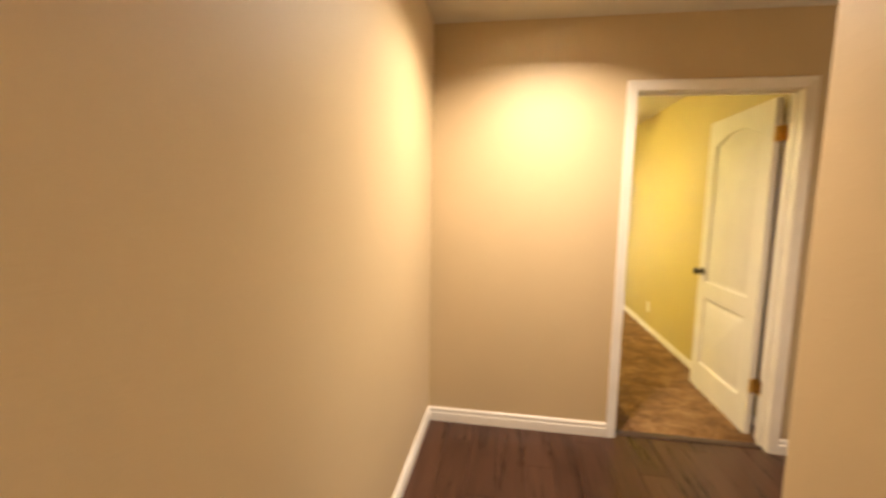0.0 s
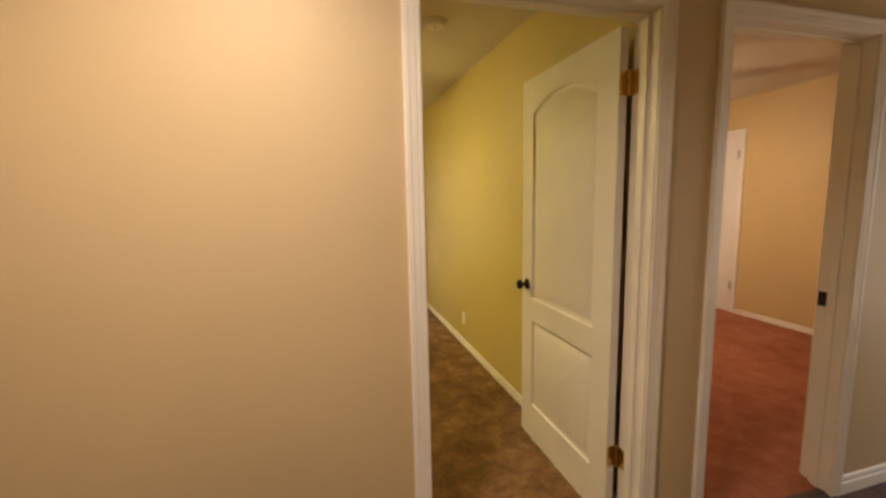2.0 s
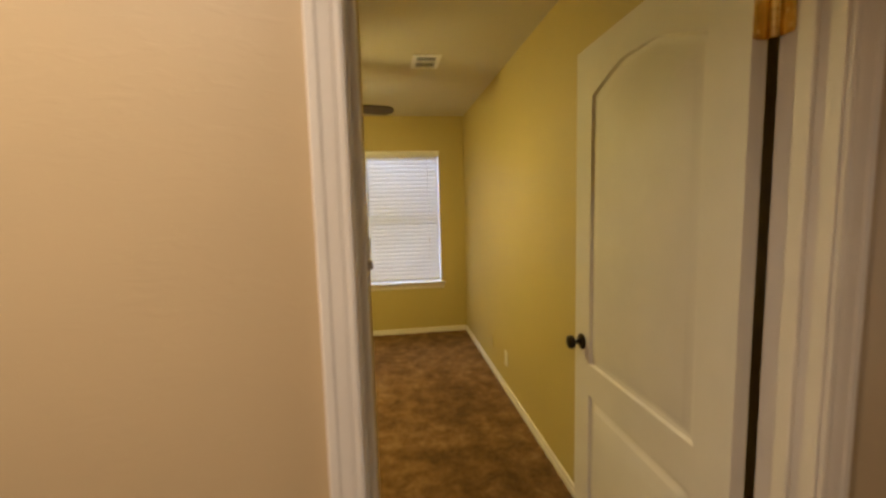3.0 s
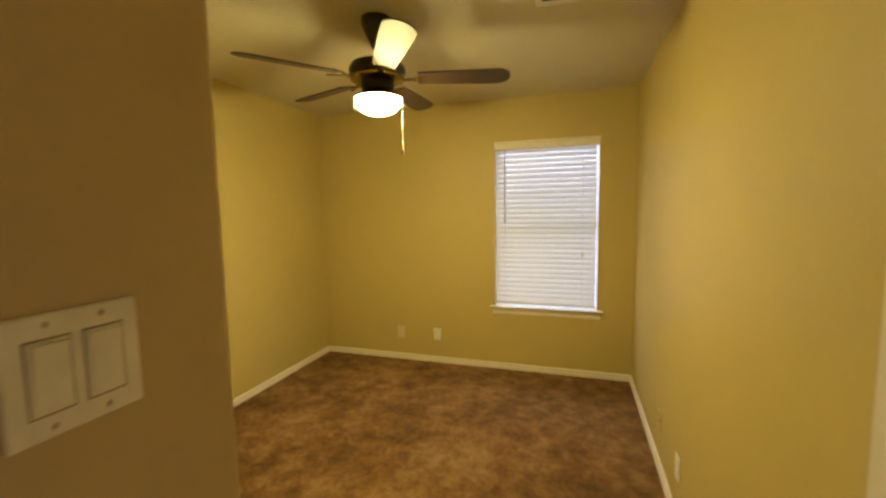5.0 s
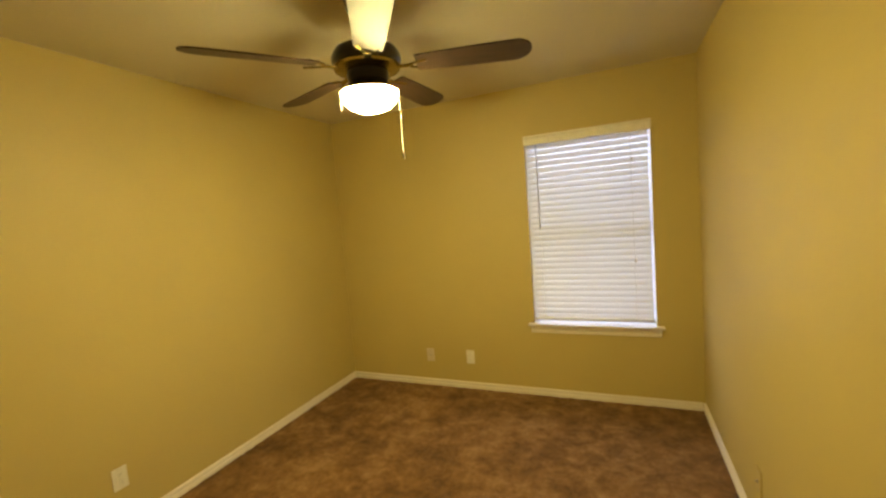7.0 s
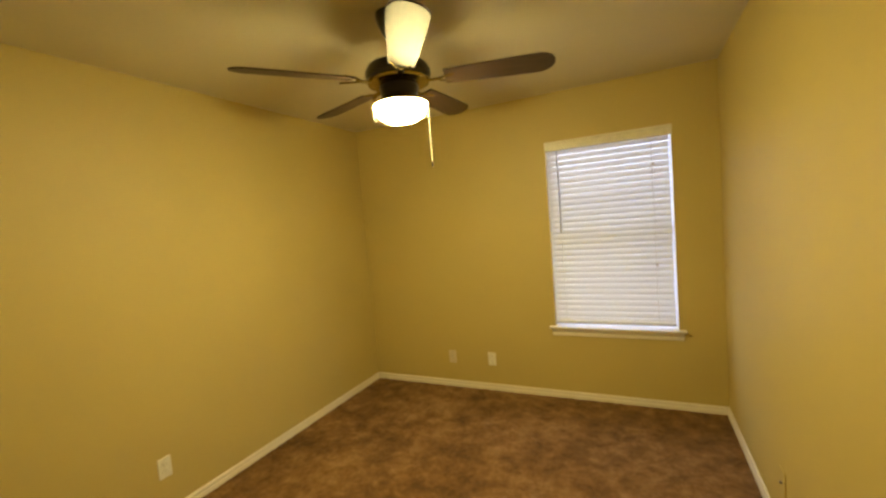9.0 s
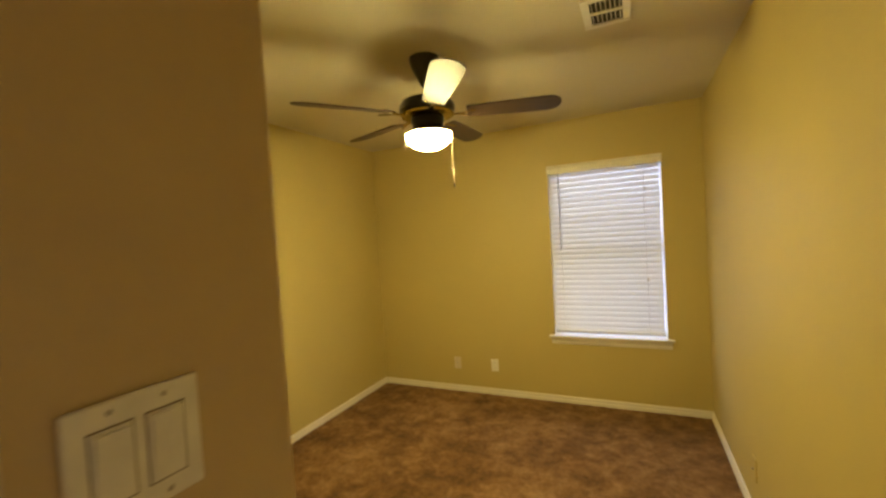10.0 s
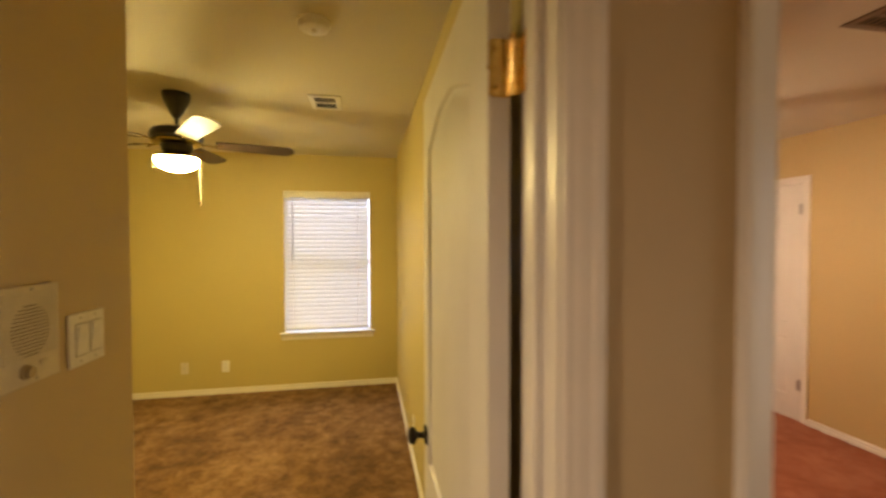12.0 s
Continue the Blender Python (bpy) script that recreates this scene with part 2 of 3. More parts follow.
# ---------------------------------------------------------------- plan
CH = 2.44            # ceiling height
Y0, Y1 = 2.2, 2.32   # wall between hall and bedrooms
XR, XR2 = 1.36, 1.48  # wall between the two bedrooms
XL = -1.555          # far side wall of the yellow bedroom
YB = 6.165           # window wall of the yellow bedroom
PX, PY = 0.434, 2.955  # closet corner beside the entry
HX, HX2, HY = -0.705, 0.437, 0.747   # hall sides and the corner of the cross hall
HEND, HBACK = 3.8, -2.4
RX, RY = 4.62, 6.8    # red bedroom
D1 = (0.450, 1.277)   # door openings in x
D2 = (1.590, 2.348)
DH = 2.032


def wall(name, boxes, label, bevel=0.0, material=None):
    bm = bmesh.new()
    for b in boxes:
        box(bm, *b, bevel=bevel, seg=3)
    return single(name, bm, material or WALL, label, "wall", "structure")


def pierced(name, along, a0, a1, b0, b1, holes, label, material=None):
    """One wall with openings through it: along 'x' or 'y' from a0 to a1, thick from b0 to b1; holes are (start, end, bottom, top)."""
    us = sorted({a0, a1, *(h[0] for h in holes), *(h[1] for h in holes)})
    zs = sorted({0.0, CH, *(h[2] for h in holes), *(h[3] for h in holes)})
    solid = lambda i, k: 0 <= i < len(us) - 1 and 0 <= k < len(zs) - 1 and not any(h[0] <= us[i] < h[1] and h[2] <= zs[k] < h[3] for h in holes)
    bm, made = bmesh.new(), {}

    def vert(i, k, side):
        if (i, k, side) not in made:
            u, b = us[i], (b0, b1)[side]
            made[i, k, side] = bm.verts.new((u, b, zs[k]) if along == "x" else (b, u, zs[k]))
        return made[i, k, side]

    for i in range(len(us) - 1):
        for k in range(len(zs) - 1):
            if not solid(i, k):
                continue
            for sd in (0, 1):
                bm.faces.new([vert(i, k, sd), vert(i + 1, k, sd), vert(i + 1, k + 1, sd), vert(i, k + 1, sd)])
            for (di, dk), (p, q) in (((-1, 0), ((i, k), (i, k + 1))), ((1, 0), ((i + 1, k), (i + 1, k + 1))), ((0, -1), ((i, k), (i + 1, k))), ((0, 1), ((i, k + 1), (i + 1, k + 1)))):
                if not solid(i + di, k + dk):
                    bm.faces.new([vert(*p, 0), vert(*q, 0), vert(*q, 1), vert(*p, 1)])
    return single(name, bm, material or WALL, label, "wall", "structure")


J = 0.018   # jamb board thickness
pierced("wall_hall_north", "x", HX, HEND + 0.9, Y0, Y1, [(D1[0] - J, D1[1] + J, 0.0, DH + J), (D2[0] - J, D2[1] + J, 0.0, DH + J)], "beige textured wall with two open doorways")
wall("wall_hall_west", [(HX - 0.12, HBACK - 0.12, 0, HX, Y1, CH)], "beige textured hall wall, washed by the downlight")
wall("wall_hall_east", [(HX2, HBACK, 0, HX2 + 0.12, HY, CH + 0.02)], "beige textured wall ending in a rounded corner", 0.014)
wall("wall_hall_south", [(HX2 + 0.1, HY - 0.12, 0, HEND, HY - 0.002, CH)], "beige wall along the cross hall")
wall("wall_hall_back", [(HX, HBACK - 0.12, 0, HX2 + 0.12, HBACK, CH)], "plain beige wall closing the hall")
# unseen opening, added so that the hall-end fill lamp has a place
pierced("wall_hall_end", "y", HY - 0.12, Y0, HEND, HEND + 0.12, [(HY + 0.1, Y0 - 0.1, 0.0, 2.1)], "plain beige end wall of the cross hall, opened for a fill lamp")
# hall beige replaces the bedroom yellow here: the wall's brown shade put into its colour
wall("wall_closet", [(PX - 0.12, Y1 - 0.01, 0, PX, PY, CH + 0.02)], "beige closet wall beside the bedroom entry, browned to suit its shade", 0.012)
wall("wall_closet_front", [(XL - 0.12, PY - 0.12, 0, PX - 0.11, PY - 0.002, CH)], "yellow closet front wall", 0.0, WALL_Y)
wall("wall_bedroom_west", [(XL - 0.12, PY - 0.002, 0, XL, YB + 0.15, CH)], "yellow bedroom side wall", 0.0, WALL_Y)
wall("wall_between_bedrooms", [(XR, Y1, 0, XR2, RY, CH)], "yellow wall between the two bedrooms", 0.0, WALL_Y)
WX0, WX1, WZ0, WZ1 = 0.212, 1.078, 0.598, 2.062
pierced("wall_bedroom_north", "x", XL, XR, YB, YB + 0.15, [(WX0, WX1, WZ0, WZ1)], "yellow bedroom wall with one window", WALL_Y)
C1 = (4.565, 5.180)    # closed doors in the red bedroom, in y
C2 = (5.47, 6.18)
pierced("wall_red_bedroom_east", "y", Y1, RY, RX, RX + 0.12, [(C1[0] - J, C1[1] + J, 0.0, DH + J), (C2[0] - J, C2[1] + J, 0.0, DH + J)], "tan bedroom wall with two closed white doors", WALL_R)
RW = (2.45, 3.45, 0.72, 2.06)   # window of the red bedroom
pierced("wall_red_bedroom_north", "x", XR2, RX + 0.12, RY, RY + 0.15, [RW], "plain tan wall closing the red bedroom, with one window", WALL_R)


def slab(name, boxes, material, label, category):
    bm = bmesh.new()
    for b in boxes:
        box(bm, *b)
    return single(name, bm, material, label, category, "structure")


slab("ceiling_bedroom", [(XL - 0.12, Y1, CH, XR2 - 0.06, YB + 0.15, CH + 0.12)], CEIL, "cream textured bedroom ceiling", "ceiling")
slab("ceiling_red_bedroom", [(XR2 - 0.06, Y1, CH, RX + 0.12, RY + 0.15, CH + 0.12)], CEIL, "off-white textured ceiling of the red bedroom", "ceiling")
CR = 0.078


def hall_ceiling():
    """Hall ceiling with the round hole of the downlight cut through it."""
    bm = bmesh.new()
    x0, y0, x1, y1 = HX - 0.12, HBACK - 0.12, HEND + 0.12, Y1
    outer = [bm.verts.new(p) for p in ((x0, y0, CH), (x1, y0, CH), (x1, y1, CH), (x0, y1, CH))]
    rings = [[bm.verts.new((h[0] + CR * math.cos(a * math.pi / 16), h[1] + CR * math.sin(a * math.pi / 16), CH)) for a in range(32)] for h in (HL, HL2)]
    es = [bm.edges.new((vs[i], vs[(i + 1) % len(vs)])) for vs in (outer, *rings) for i in range(len(vs))]
    bmesh.ops.triangle_fill(bm, edges=es, use_beauty=True)
    r = bmesh.ops.extrude_face_region(bm, geom=bm.faces[:])
    for v in r["geom"]:
        if isinstance(v, bmesh.types.BMVert):
            v.co.z += 0.12
    return single("ceiling_hall", bm, CEIL, "off-white textured hall ceiling", "ceiling", "structure")


hall_ceiling()
lamp = thing("downlight", pose(HL[0], HL[1], CH), "round recessed downlight in the hall ceiling", "ceiling light", "hall downlights")
part("trim_ring", lathe([(CR - 0.004, 0.0), (CR + 0.016, -0.001), (CR + 0.014, -0.006), (CR - 0.002, -0.008), (CR - 0.004, 0.0)], caps=False), VENT_M, lamp, "white trim ring", True)
part("can", lathe([(CR - 0.003, -0.004), (CR - 0.003, 0.09), (0, 0.09), (0, 0.094), (CR, 0.094), (CR, -0.004)], caps=False), VENT_M, lamp, "", True)
# unseen second fixture, added to house the HL2 lamp
copy_thing(lamp, pose(HL2[0], HL2[1], CH))


def carpet(name, rects, material, label):
    """Soft pile: a fine sheet with small lumps."""
    rng = np.random.default_rng(5)
    verts, faces = [], []
    for x0, y0, x1, y1 in rects:
        nx, ny = int((x1 - x0) / 0.03) + 1, int((y1 - y0) / 0.03) + 1
        base = len(verts)
        hs = rng.uniform(-0.003, 0.003, (ny + 1, nx + 1))
        for j in range(ny + 1):
            for i in range(nx + 1):
                verts.append((x0 + (x1 - x0) * i / nx, y0 + (y1 - y0) * j / ny, 0.028 * min(1.0, 0.3 + 12 * j * (y1 - y0) / ny) + hs[j, i]))
        for j in range(ny):
            for i in range(nx):
                a = base + j * (nx + 1) + i
                faces.append((a, a + 1, a + nx + 2, a + nx + 1))
    me = bpy.data.meshes.new(name)
    me.from_pydata(verts, [], faces)
    me.materials.append(material)
    for p in me.polygons:
        p.use_smooth = True
    return tagged(new(name, me), label, "carpet", "", "structure")


carpet("floor_carpet_bedroom", [(PX, 2.275, XR, PY), (XL, PY, XR, YB)], CARPET, "mottled brown plush carpet covering the bedroom floor")
carpet("floor_carpet_red_bedroom", [(XR2, 2.235, RX, RY)], CARPET_RED, "terracotta red plush carpet of the second bedroom")
slab("floor_slab", [(XL - 0.12, HBACK - 0.12, -0.2, RX + 0.12, RY + 0.15, -0.012)], DARK, "concrete slab under the floors", "floor")


# ---------------------------------------------------------------- trim
def casing(x0, x1, top, name, label, m, one_leg=False):
    """Moulded door casing round an opening, in the plane y = 0 and proud to -y."""
    prof = [(0.004, 0.0), (0.004, 0.008), (0.009, 0.010), (0.016, 0.0098), (0.023, 0.0118), (0.038, 0.0135), (0.043, 0.0160), (0.054, 0.0165), (0.057, 0.014), (0.057, 0.0)]
    sts = [[(x0 - u, -v, 0.0) for u, v in prof], [(x0 - u, -v, top + u) for u, v in prof],
           [(x1 + u, -v, top + u) for u, v in prof], [(x1 + u, -v, 0.0) for u, v in prof]]
    if one_leg:
        sts = sts[:2] + [[(x1, -v, top + u) for u, v in prof]]
    ob = single(name, sweep(sts), TRIM, label, "door trim", "structure")
    ob.matrix_basis = m
    return ob


def jamb(x0, x1, top, depth, name, label, m, stop=None):
    """Jamb boards lining an opening, with a door stop."""
    ob = thing(name, m, label, "door frame", "", "structure")
    for n, a, b in (("side_jamb", x0 - J, x0), ("side_jamb", x1, x1 + J)):
        part(n, boxed(a, 0.001, 0, b, depth - 0.001, top, bevel=0.0015), TRIM, ob)
    part("head_jamb", boxed(x0 - J, 0.001, top, x1 + J, depth - 0.001, top + J, bevel=0.0015), TRIM, ob)
    if stop:
        s0, s1 = stop
        for a, b in ((x0, x0 + 0.011), (x1 - 0.011, x1)):
            part("door_stop", boxed(a, s0, 0, b, s1, top - 0.011, bevel=0.003), TRIM, ob)
        part("door_stop", boxed(x0, s0, top - 0.011, x1, s1, top, bevel=0.003), TRIM, ob)
    return ob


hall_m = pose(0, Y0, 0)
casing(*D1, DH, "trim_door_1_hall", "white moulded casing round the yellow bedroom doorway", hall_m)
casing(*D2, DH, "trim_door_2_hall", "white moulded casing round the red bedroom doorway", hall_m)
jamb(*D1, DH, Y1 - Y0, "jamb_door_1", "white painted door frame of the yellow bedroom", hall_m, (0.045, 0.08))
jamb_2 = jamb(*D2, DH, Y1 - Y0, "jamb_door_2", "white painted door frame of the red bedroom", hall_m, (0.045, 0.08))
strike = part("strike_plate", boxed(D2[1] - 0.0025, 0.083, 0.885, D2[1] + 0.001, 0.119, 0.952, bevel=0.001), BRONZE, jamb_2, "dark bronze strike plate")
part("strike_hole", boxed(D2[1] - 0.003, 0.094, 0.905, D2[1] - 0.002, 0.110, 0.932), DARK, strike)
# casings on the bedroom side
back = Matrix.Translation((0, Y1, 0)) @ Matrix.Rotation(math.pi, 4, "Z")
casing(-D1[1], -D1[0], DH, "trim_door_1_room", "white moulded casing inside the yellow bedroom", back, True)
casing(-D2[1], -D2[0], DH, "trim_door_2_room", "white moulded casing inside the red bedroom", back)
for k, cdoor in enumerate((C1, C2)):
    side = Matrix.Translation((RX, 0, 0)) @ Matrix.Rotation(-math.pi / 2, 4, "Z")
    casing(-cdoor[1], -cdoor[0], DH, "trim_closet_door", "white casing round a closed bedroom door", side)
    jamb(-cdoor[1], -cdoor[0], DH, 0.12, "jamb_closet_door", "white frame of a closed bedroom door", side, (0.042, 0.075))


def baseboard(a, b, h, label="white painted baseboard along the wall"):
    """Skirting from a to b with the room on its left."""
    a, b = Vector((*a, 0)), Vector((*b, 0))
    d = (b - a).normalized()
    nrm = Vector((-d.y, d.x, 0))
    prof = [(0, 0), (0.014, 0), (0.014, h * 0.60), (0.0125, h * 0.64), (0.0090, h * 0.66), (0.0085, h * 0.72), (0.0110, h * 0.76), (0.0110, h * 0.86), (0.0085, h * 0.95), (0.004, h), (0, h)]
    sts = [[p + nrm * u + Vector((0, 0, z)) for u, z in prof] for p in (a, b)]
    return single("baseboard", sweep(sts), TRIM, label, "baseboard", "structure")


HB, RB = 0.088, 0.083
CW = 0.058
T = 0.0135
baseboard((D1[0] - CW, Y0), (HX, Y0), HB)
baseboard((D2[0] - CW, Y0), (D1[1] + CW, Y0), HB)
baseboard((HEND, Y0), (D2[1] + CW, Y0), HB)
baseboard((HX, Y0 - T), (HX, HBACK), HB)
baseboard((HX2, HBACK), (HX2, HY), HB)
baseboard((HX2, HY), (HEND, HY), HB)
baseboard((XR, Y1), (XR, YB), RB)
baseboard((XR - T, YB), (XL, YB), RB)
baseboard((XL, YB - T), (XL, PY), RB)
baseboard((XL, PY), (PX, PY), RB)
baseboard((PX, PY), (PX, Y1), RB)
baseboard((RX, Y1), (RX, C1[0] - CW), RB)
baseboard((RX, C1[1] + CW), (RX, C2[0] - CW), RB)
baseboard((RX, C2[1] + CW), (RX, RY), RB)
baseboard((RX - T, RY), (XR2, RY), RB)
baseboard((XR2, RY - T), (XR2, Y1), RB)
for dd, yy in ((D1, 2.222), (D2, 2.198)):
    bm = sweep([[(x, yy, -0.004), (x, yy + 0.006, 0.008), (x, yy + 0.022, 0.0115), (x, yy + 0.045, 0.0115), (x, yy + 0.058, 0.006), (x, yy + 0.058, -0.004)] for x in (dd[0], dd[1])])
    single("trim_threshold", bm, STRIP, "dark brown wooden transition strip between planks and carpet", "threshold", "structure")


# ---------------------------------------------------------------- doors
def panel_loop(x0, x1, z0, z1, arch, m, n=20):
    """Outline of a door panel, drawn in by m; its top edge rises in a soft arch."""
    pts = [(x0 + m, z0 + m), (x1 - m, z0 + m)]
    for i in range(n + 1):
        u = 1 - i / n
        q = min(1.0, min(u, 1 - u) / 0.36)
        rise = arch * (1 - (1 - q) ** 1.12) if arch else 0.0
        pts.append((x0 + m + (x1 - x0 - 2 * m) * u, z1 - m + rise))
    return pts


def leaf_mesh(w, h):
    """Moulded two-panel leaf, the upper panel arched, alike on both faces."""
    th = 0.0175
    s = 0.118
    panels = [(s, w - s, 0.205, 0.703, 0.0), (s, w - s, 0.828, 1.820, 0.066)]
    bm = bmesh.new()
    for sgn in (-1, 1):
        loops = [[(0, 0), (w, 0), (w, h), (0, h)]] + [panel_loop(*p, 0.0) for p in panels]
        rings = [[bm.verts.new((x, sgn * th, z)) for x, z in lp] for lp in loops]
        es = [bm.edges.new((r[i], r[(i + 1) % len(r)])) for r in rings for i in range(len(r))]
        bmesh.ops.triangle_fill(bm, edges=es, use_beauty=True)
        for p, ring in zip(panels, rings[1:]):
            prev = ring
            for m, dep in ((0.006, 0.0085), (0.014, 0.0108), (0.024, 0.0095), (0.042, 0.0030), (0.046, 0.0020)):
                cur = [bm.verts.new((x, sgn * (th - dep), z)) for x, z in panel_loop(*p, m)]
                for i in range(len(cur)):
                    j = (i + 1) % len(cur)
                    bm.faces.new((prev[i], prev[j], cur[j], cur[i]))
                prev = cur
            bm.faces.new(prev)
        if sgn == -1:
            first = rings[0]
        else:
            for i in range(4):
                j = (i + 1) % 4
                bm.faces.new((first[i], first[j], rings[0][j], rings[0][i]))
    return bm


def knob_mesh(sgn):
    prof = [(0.0, 0.0), (0.031, 0.0), (0.031, 0.004), (0.027, 0.008), (0.013, 0.010), (0.010, 0.014), (0.010, 0.028), (0.016, 0.033), (0.025, 0.038), (0.0275, 0.046), (0.025, 0.055), (0.016, 0.061), (0.0, 0.063)]
    return lathe(prof, 28, None, Matrix.Rotation(sgn * math.pi / 2, 4, "X"))


SCREW_TOP = [(0, 0), (0.0046, 0), (0.0040, 0.0010), (0.0022, 0.0017), (0, 0.0019)]


def plate(w, h, t, rad):
    """Flat plate with rounded corners: x from 0 to w, z centred, y from 0 to t."""
    bm = bmesh.new()
    ring = []
    for cx, cz, a0 in ((w - rad, h / 2 - rad, 0), (rad, h / 2 - rad, 90), (rad, rad - h / 2, 180), (w - rad, rad - h / 2, 270)):
        ring += [bm.verts.new((cx + rad * math.cos(radians(a0 + k * 22.5)), 0, cz + rad * math.sin(radians(a0 + k * 22.5)))) for k in range(5)]
    bm.faces.new(ring)
    for v in bmesh.ops.extrude_face_region(bm, geom=bm.faces[:])["geom"]:
        if isinstance(v, bmesh.types.BMVert):
            v.co.y += t
    return bm


def hinge_mesh():
    """Butt hinge: knuckles on z with two leaves."""
    bm = bmesh.new()
    for k in range(5):
        lathe([(0, -0.044 + k * 0.0178), (0.0075, -0.044 + k * 0.0178), (0.0075, -0.0272 + k * 0.0178), (0, -0.0272 + k * 0.0178)], 14, bm)
    lathe([(0, 0.044), (0.0045, 0.045), (0.0055, 0.048), (0, 0.052)], 14, bm)
    return bm


def door(name, w, m, label, knob_side_faces=(1, -1), hinges=(0.315, 1.80), hinge_metal=None, pins=1, leaves=True):
    ob = thing(name, m, label, "door", "", "structure")
    hm = hinge_metal or BRASS
    leaf = part("leaf", leaf_mesh(w, 2.000), DOOR, ob)
    leaf.data.set_sharp_from_angle(angle=radians(30))
    for sgn in knob_side_faces:
        part("door_knob", knob_mesh(1 if sgn < 0 else -1), BRONZE, ob, "dark bronze round knob", True, pose(w - 0.062, sgn * 0.0175, 0.90))
    part("latch_plate", boxed(w - 0.001, -0.012, 0.872, w + 0.0015, 0.012, 0.928, bevel=0.0006), BRONZE, ob)
    for z in hinges:
        hg = part("hinge", hinge_mesh(), hm, ob, "polished brass hinge" if hm is BRASS else "", True, pose(-0.010, pins * 0.0195, z) if leaves else pose(0.004, pins * 0.0245, z))
        if leaves:
            part("hinge_leaf", plate(0.0385, 0.088, 0.0023, 0.007), hm, hg, "", False, pose(0.0095, min(-pins * 0.0365, pins * 0.002), 0, 0, 0, 90))
            part("hinge_leaf", plate(0.034, 0.088, 0.0019, 0.007), hm, hg, "", False, pose(-0.038, -0.0096, 0))
            for z3 in (-0.03, 0.0, 0.03):
                dx = 0.009 if z3 == 0 else 0.0
                part("screw", lathe(SCREW_TOP, 12, None, pose(0.0072, -pins * 0.026 + dx, z3, 0, -90, 0)), hm, hg, "", True)
                part("screw", lathe(SCREW_TOP, 12, None, pose(-0.027 + dx, -0.0077, z3, -90, 0, 0)), hm, hg, "", True)
        else:
            ya, yb = sorted((-pins * 0.0068, -pins * 0.0045))
            part("hinge_leaf", boxed(0.0, ya, -0.044, 0.034, yb, 0.044), hm, hg)
    return ob


door("door_1", 0.784, pose(1.2475, 2.339, 0.022, 0, 0, 89.4), "open white two-panel bedroom door with a dark bronze knob", pins=-1)
for k, cdoor in enumerate((C1, C2)):
    w = cdoor[1] - cdoor[0] - 0.006
    if k == 0:
        m = Matrix.Translation((RX + 0.022, cdoor[0] + 0.003, 0.016)) @ Matrix.Rotation(math.pi / 2, 4, "Z")
        door("door_closet", w, m, "closed white two-panel door with dark hinges", (1,), hinge_metal=SCREW, pins=1, leaves=False)
    else:
        m = Matrix.Translation((RX + 0.022, cdoor[1] - 0.003, 0.016)) @ Matrix.Rotation(-math.pi / 2, 4, "Z")
        door("door_closet", w, m, "closed white two-panel door near the room corner", (-1,), hinge_metal=SCREW, pins=-1, leaves=False)

# ---------------------------------------------------------------- window and blind
win = thing("window_1", pose(0, YB, 0), "white vinyl single-hung window behind a closed blind", "window", "", "structure")
fy0, fy1 = 0.085, 0.135
for a in ((WX0, fy0, WZ0, WX0 + 0.028, fy1, WZ1), (WX1 - 0.009, fy0, WZ0, WX1, fy1, WZ1), (WX0 + 0.028, fy0, WZ0, WX1 - 0.009, fy1, WZ0 + 0.03), (WX0 + 0.028, fy0, WZ1 - 0.045, WX1 - 0.009, fy1, WZ1), (WX0 + 0.028, fy0 + 0.005, 1.31, WX1 - 0.009, fy1 - 0.01, 1.36)):
    part("window_frame", boxed(*a, bevel=0.003), VINYL, win)
for z0, z1 in ((WZ0 + 0.03, 1.31), (1.36, WZ1 - 0.045)):
    pane = part("pane", boxed(WX0 + 0.028, fy0 + 0.02, z0, WX1 - 0.009, fy0 + 0.024, z1), GLASS, win, "clear glass pane")
    pane.visible_shadow = False
for x0, x1 in ((WX0, WX0 + 0.002), (WX1 - 0.004, WX1)):
    part("window_reveal", boxed(x0, 0.002, 0.617, x1, 0.0845, WZ1 - 0.001), TRIM, win)
part("window_sill", boxed(0.168, -0.045, WZ0 + 0.002, 1.124, 0.084, 0.617, bevel=0.005), TRIM, win, "white painted stool")
apron = [(0, 0.0), (-0.010, 0.0), (-0.013, 0.012), (-0.012, 0.026), (-0.019, 0.036), (-0.019, 0.054), (0, 0.054)]
part("apron", sweep([[(x, v, 0.541 + z) for v, z in apron] for x in (0.186, 1.106)]), TRIM, win)

win_2 = thing("window_2", pose(0, RY, 0), "white vinyl single-hung window of the red bedroom", "window", "", "structure")
for a in ((RW[0], fy0, RW[2], RW[0] + 0.04, fy1, RW[3]), (RW[1] - 0.04, fy0, RW[2], RW[1], fy1, RW[3]), (RW[0] + 0.04, fy0, RW[2], RW[1] - 0.04, fy1, RW[2] + 0.04), (RW[0] + 0.04, fy0, RW[3] - 0.04, RW[1] - 0.04, fy1, RW[3]), (RW[0] + 0.04, fy0 + 0.005, 1.37, RW[1] - 0.04, fy1 - 0.01, 1.42)):
    part("window_frame", boxed(*a, bevel=0.003), VINYL, win_2)
for z0, z1 in ((RW[2] + 0.04, 1.37), (1.42, RW[3] - 0.04)):
    pane = part("pane", boxed(RW[0] + 0.04, fy0 + 0.02, z0, RW[1] - 0.04, fy0 + 0.024, z1), GLASS, win_2, "clear glass pane")
    pane.visible_shadow = False

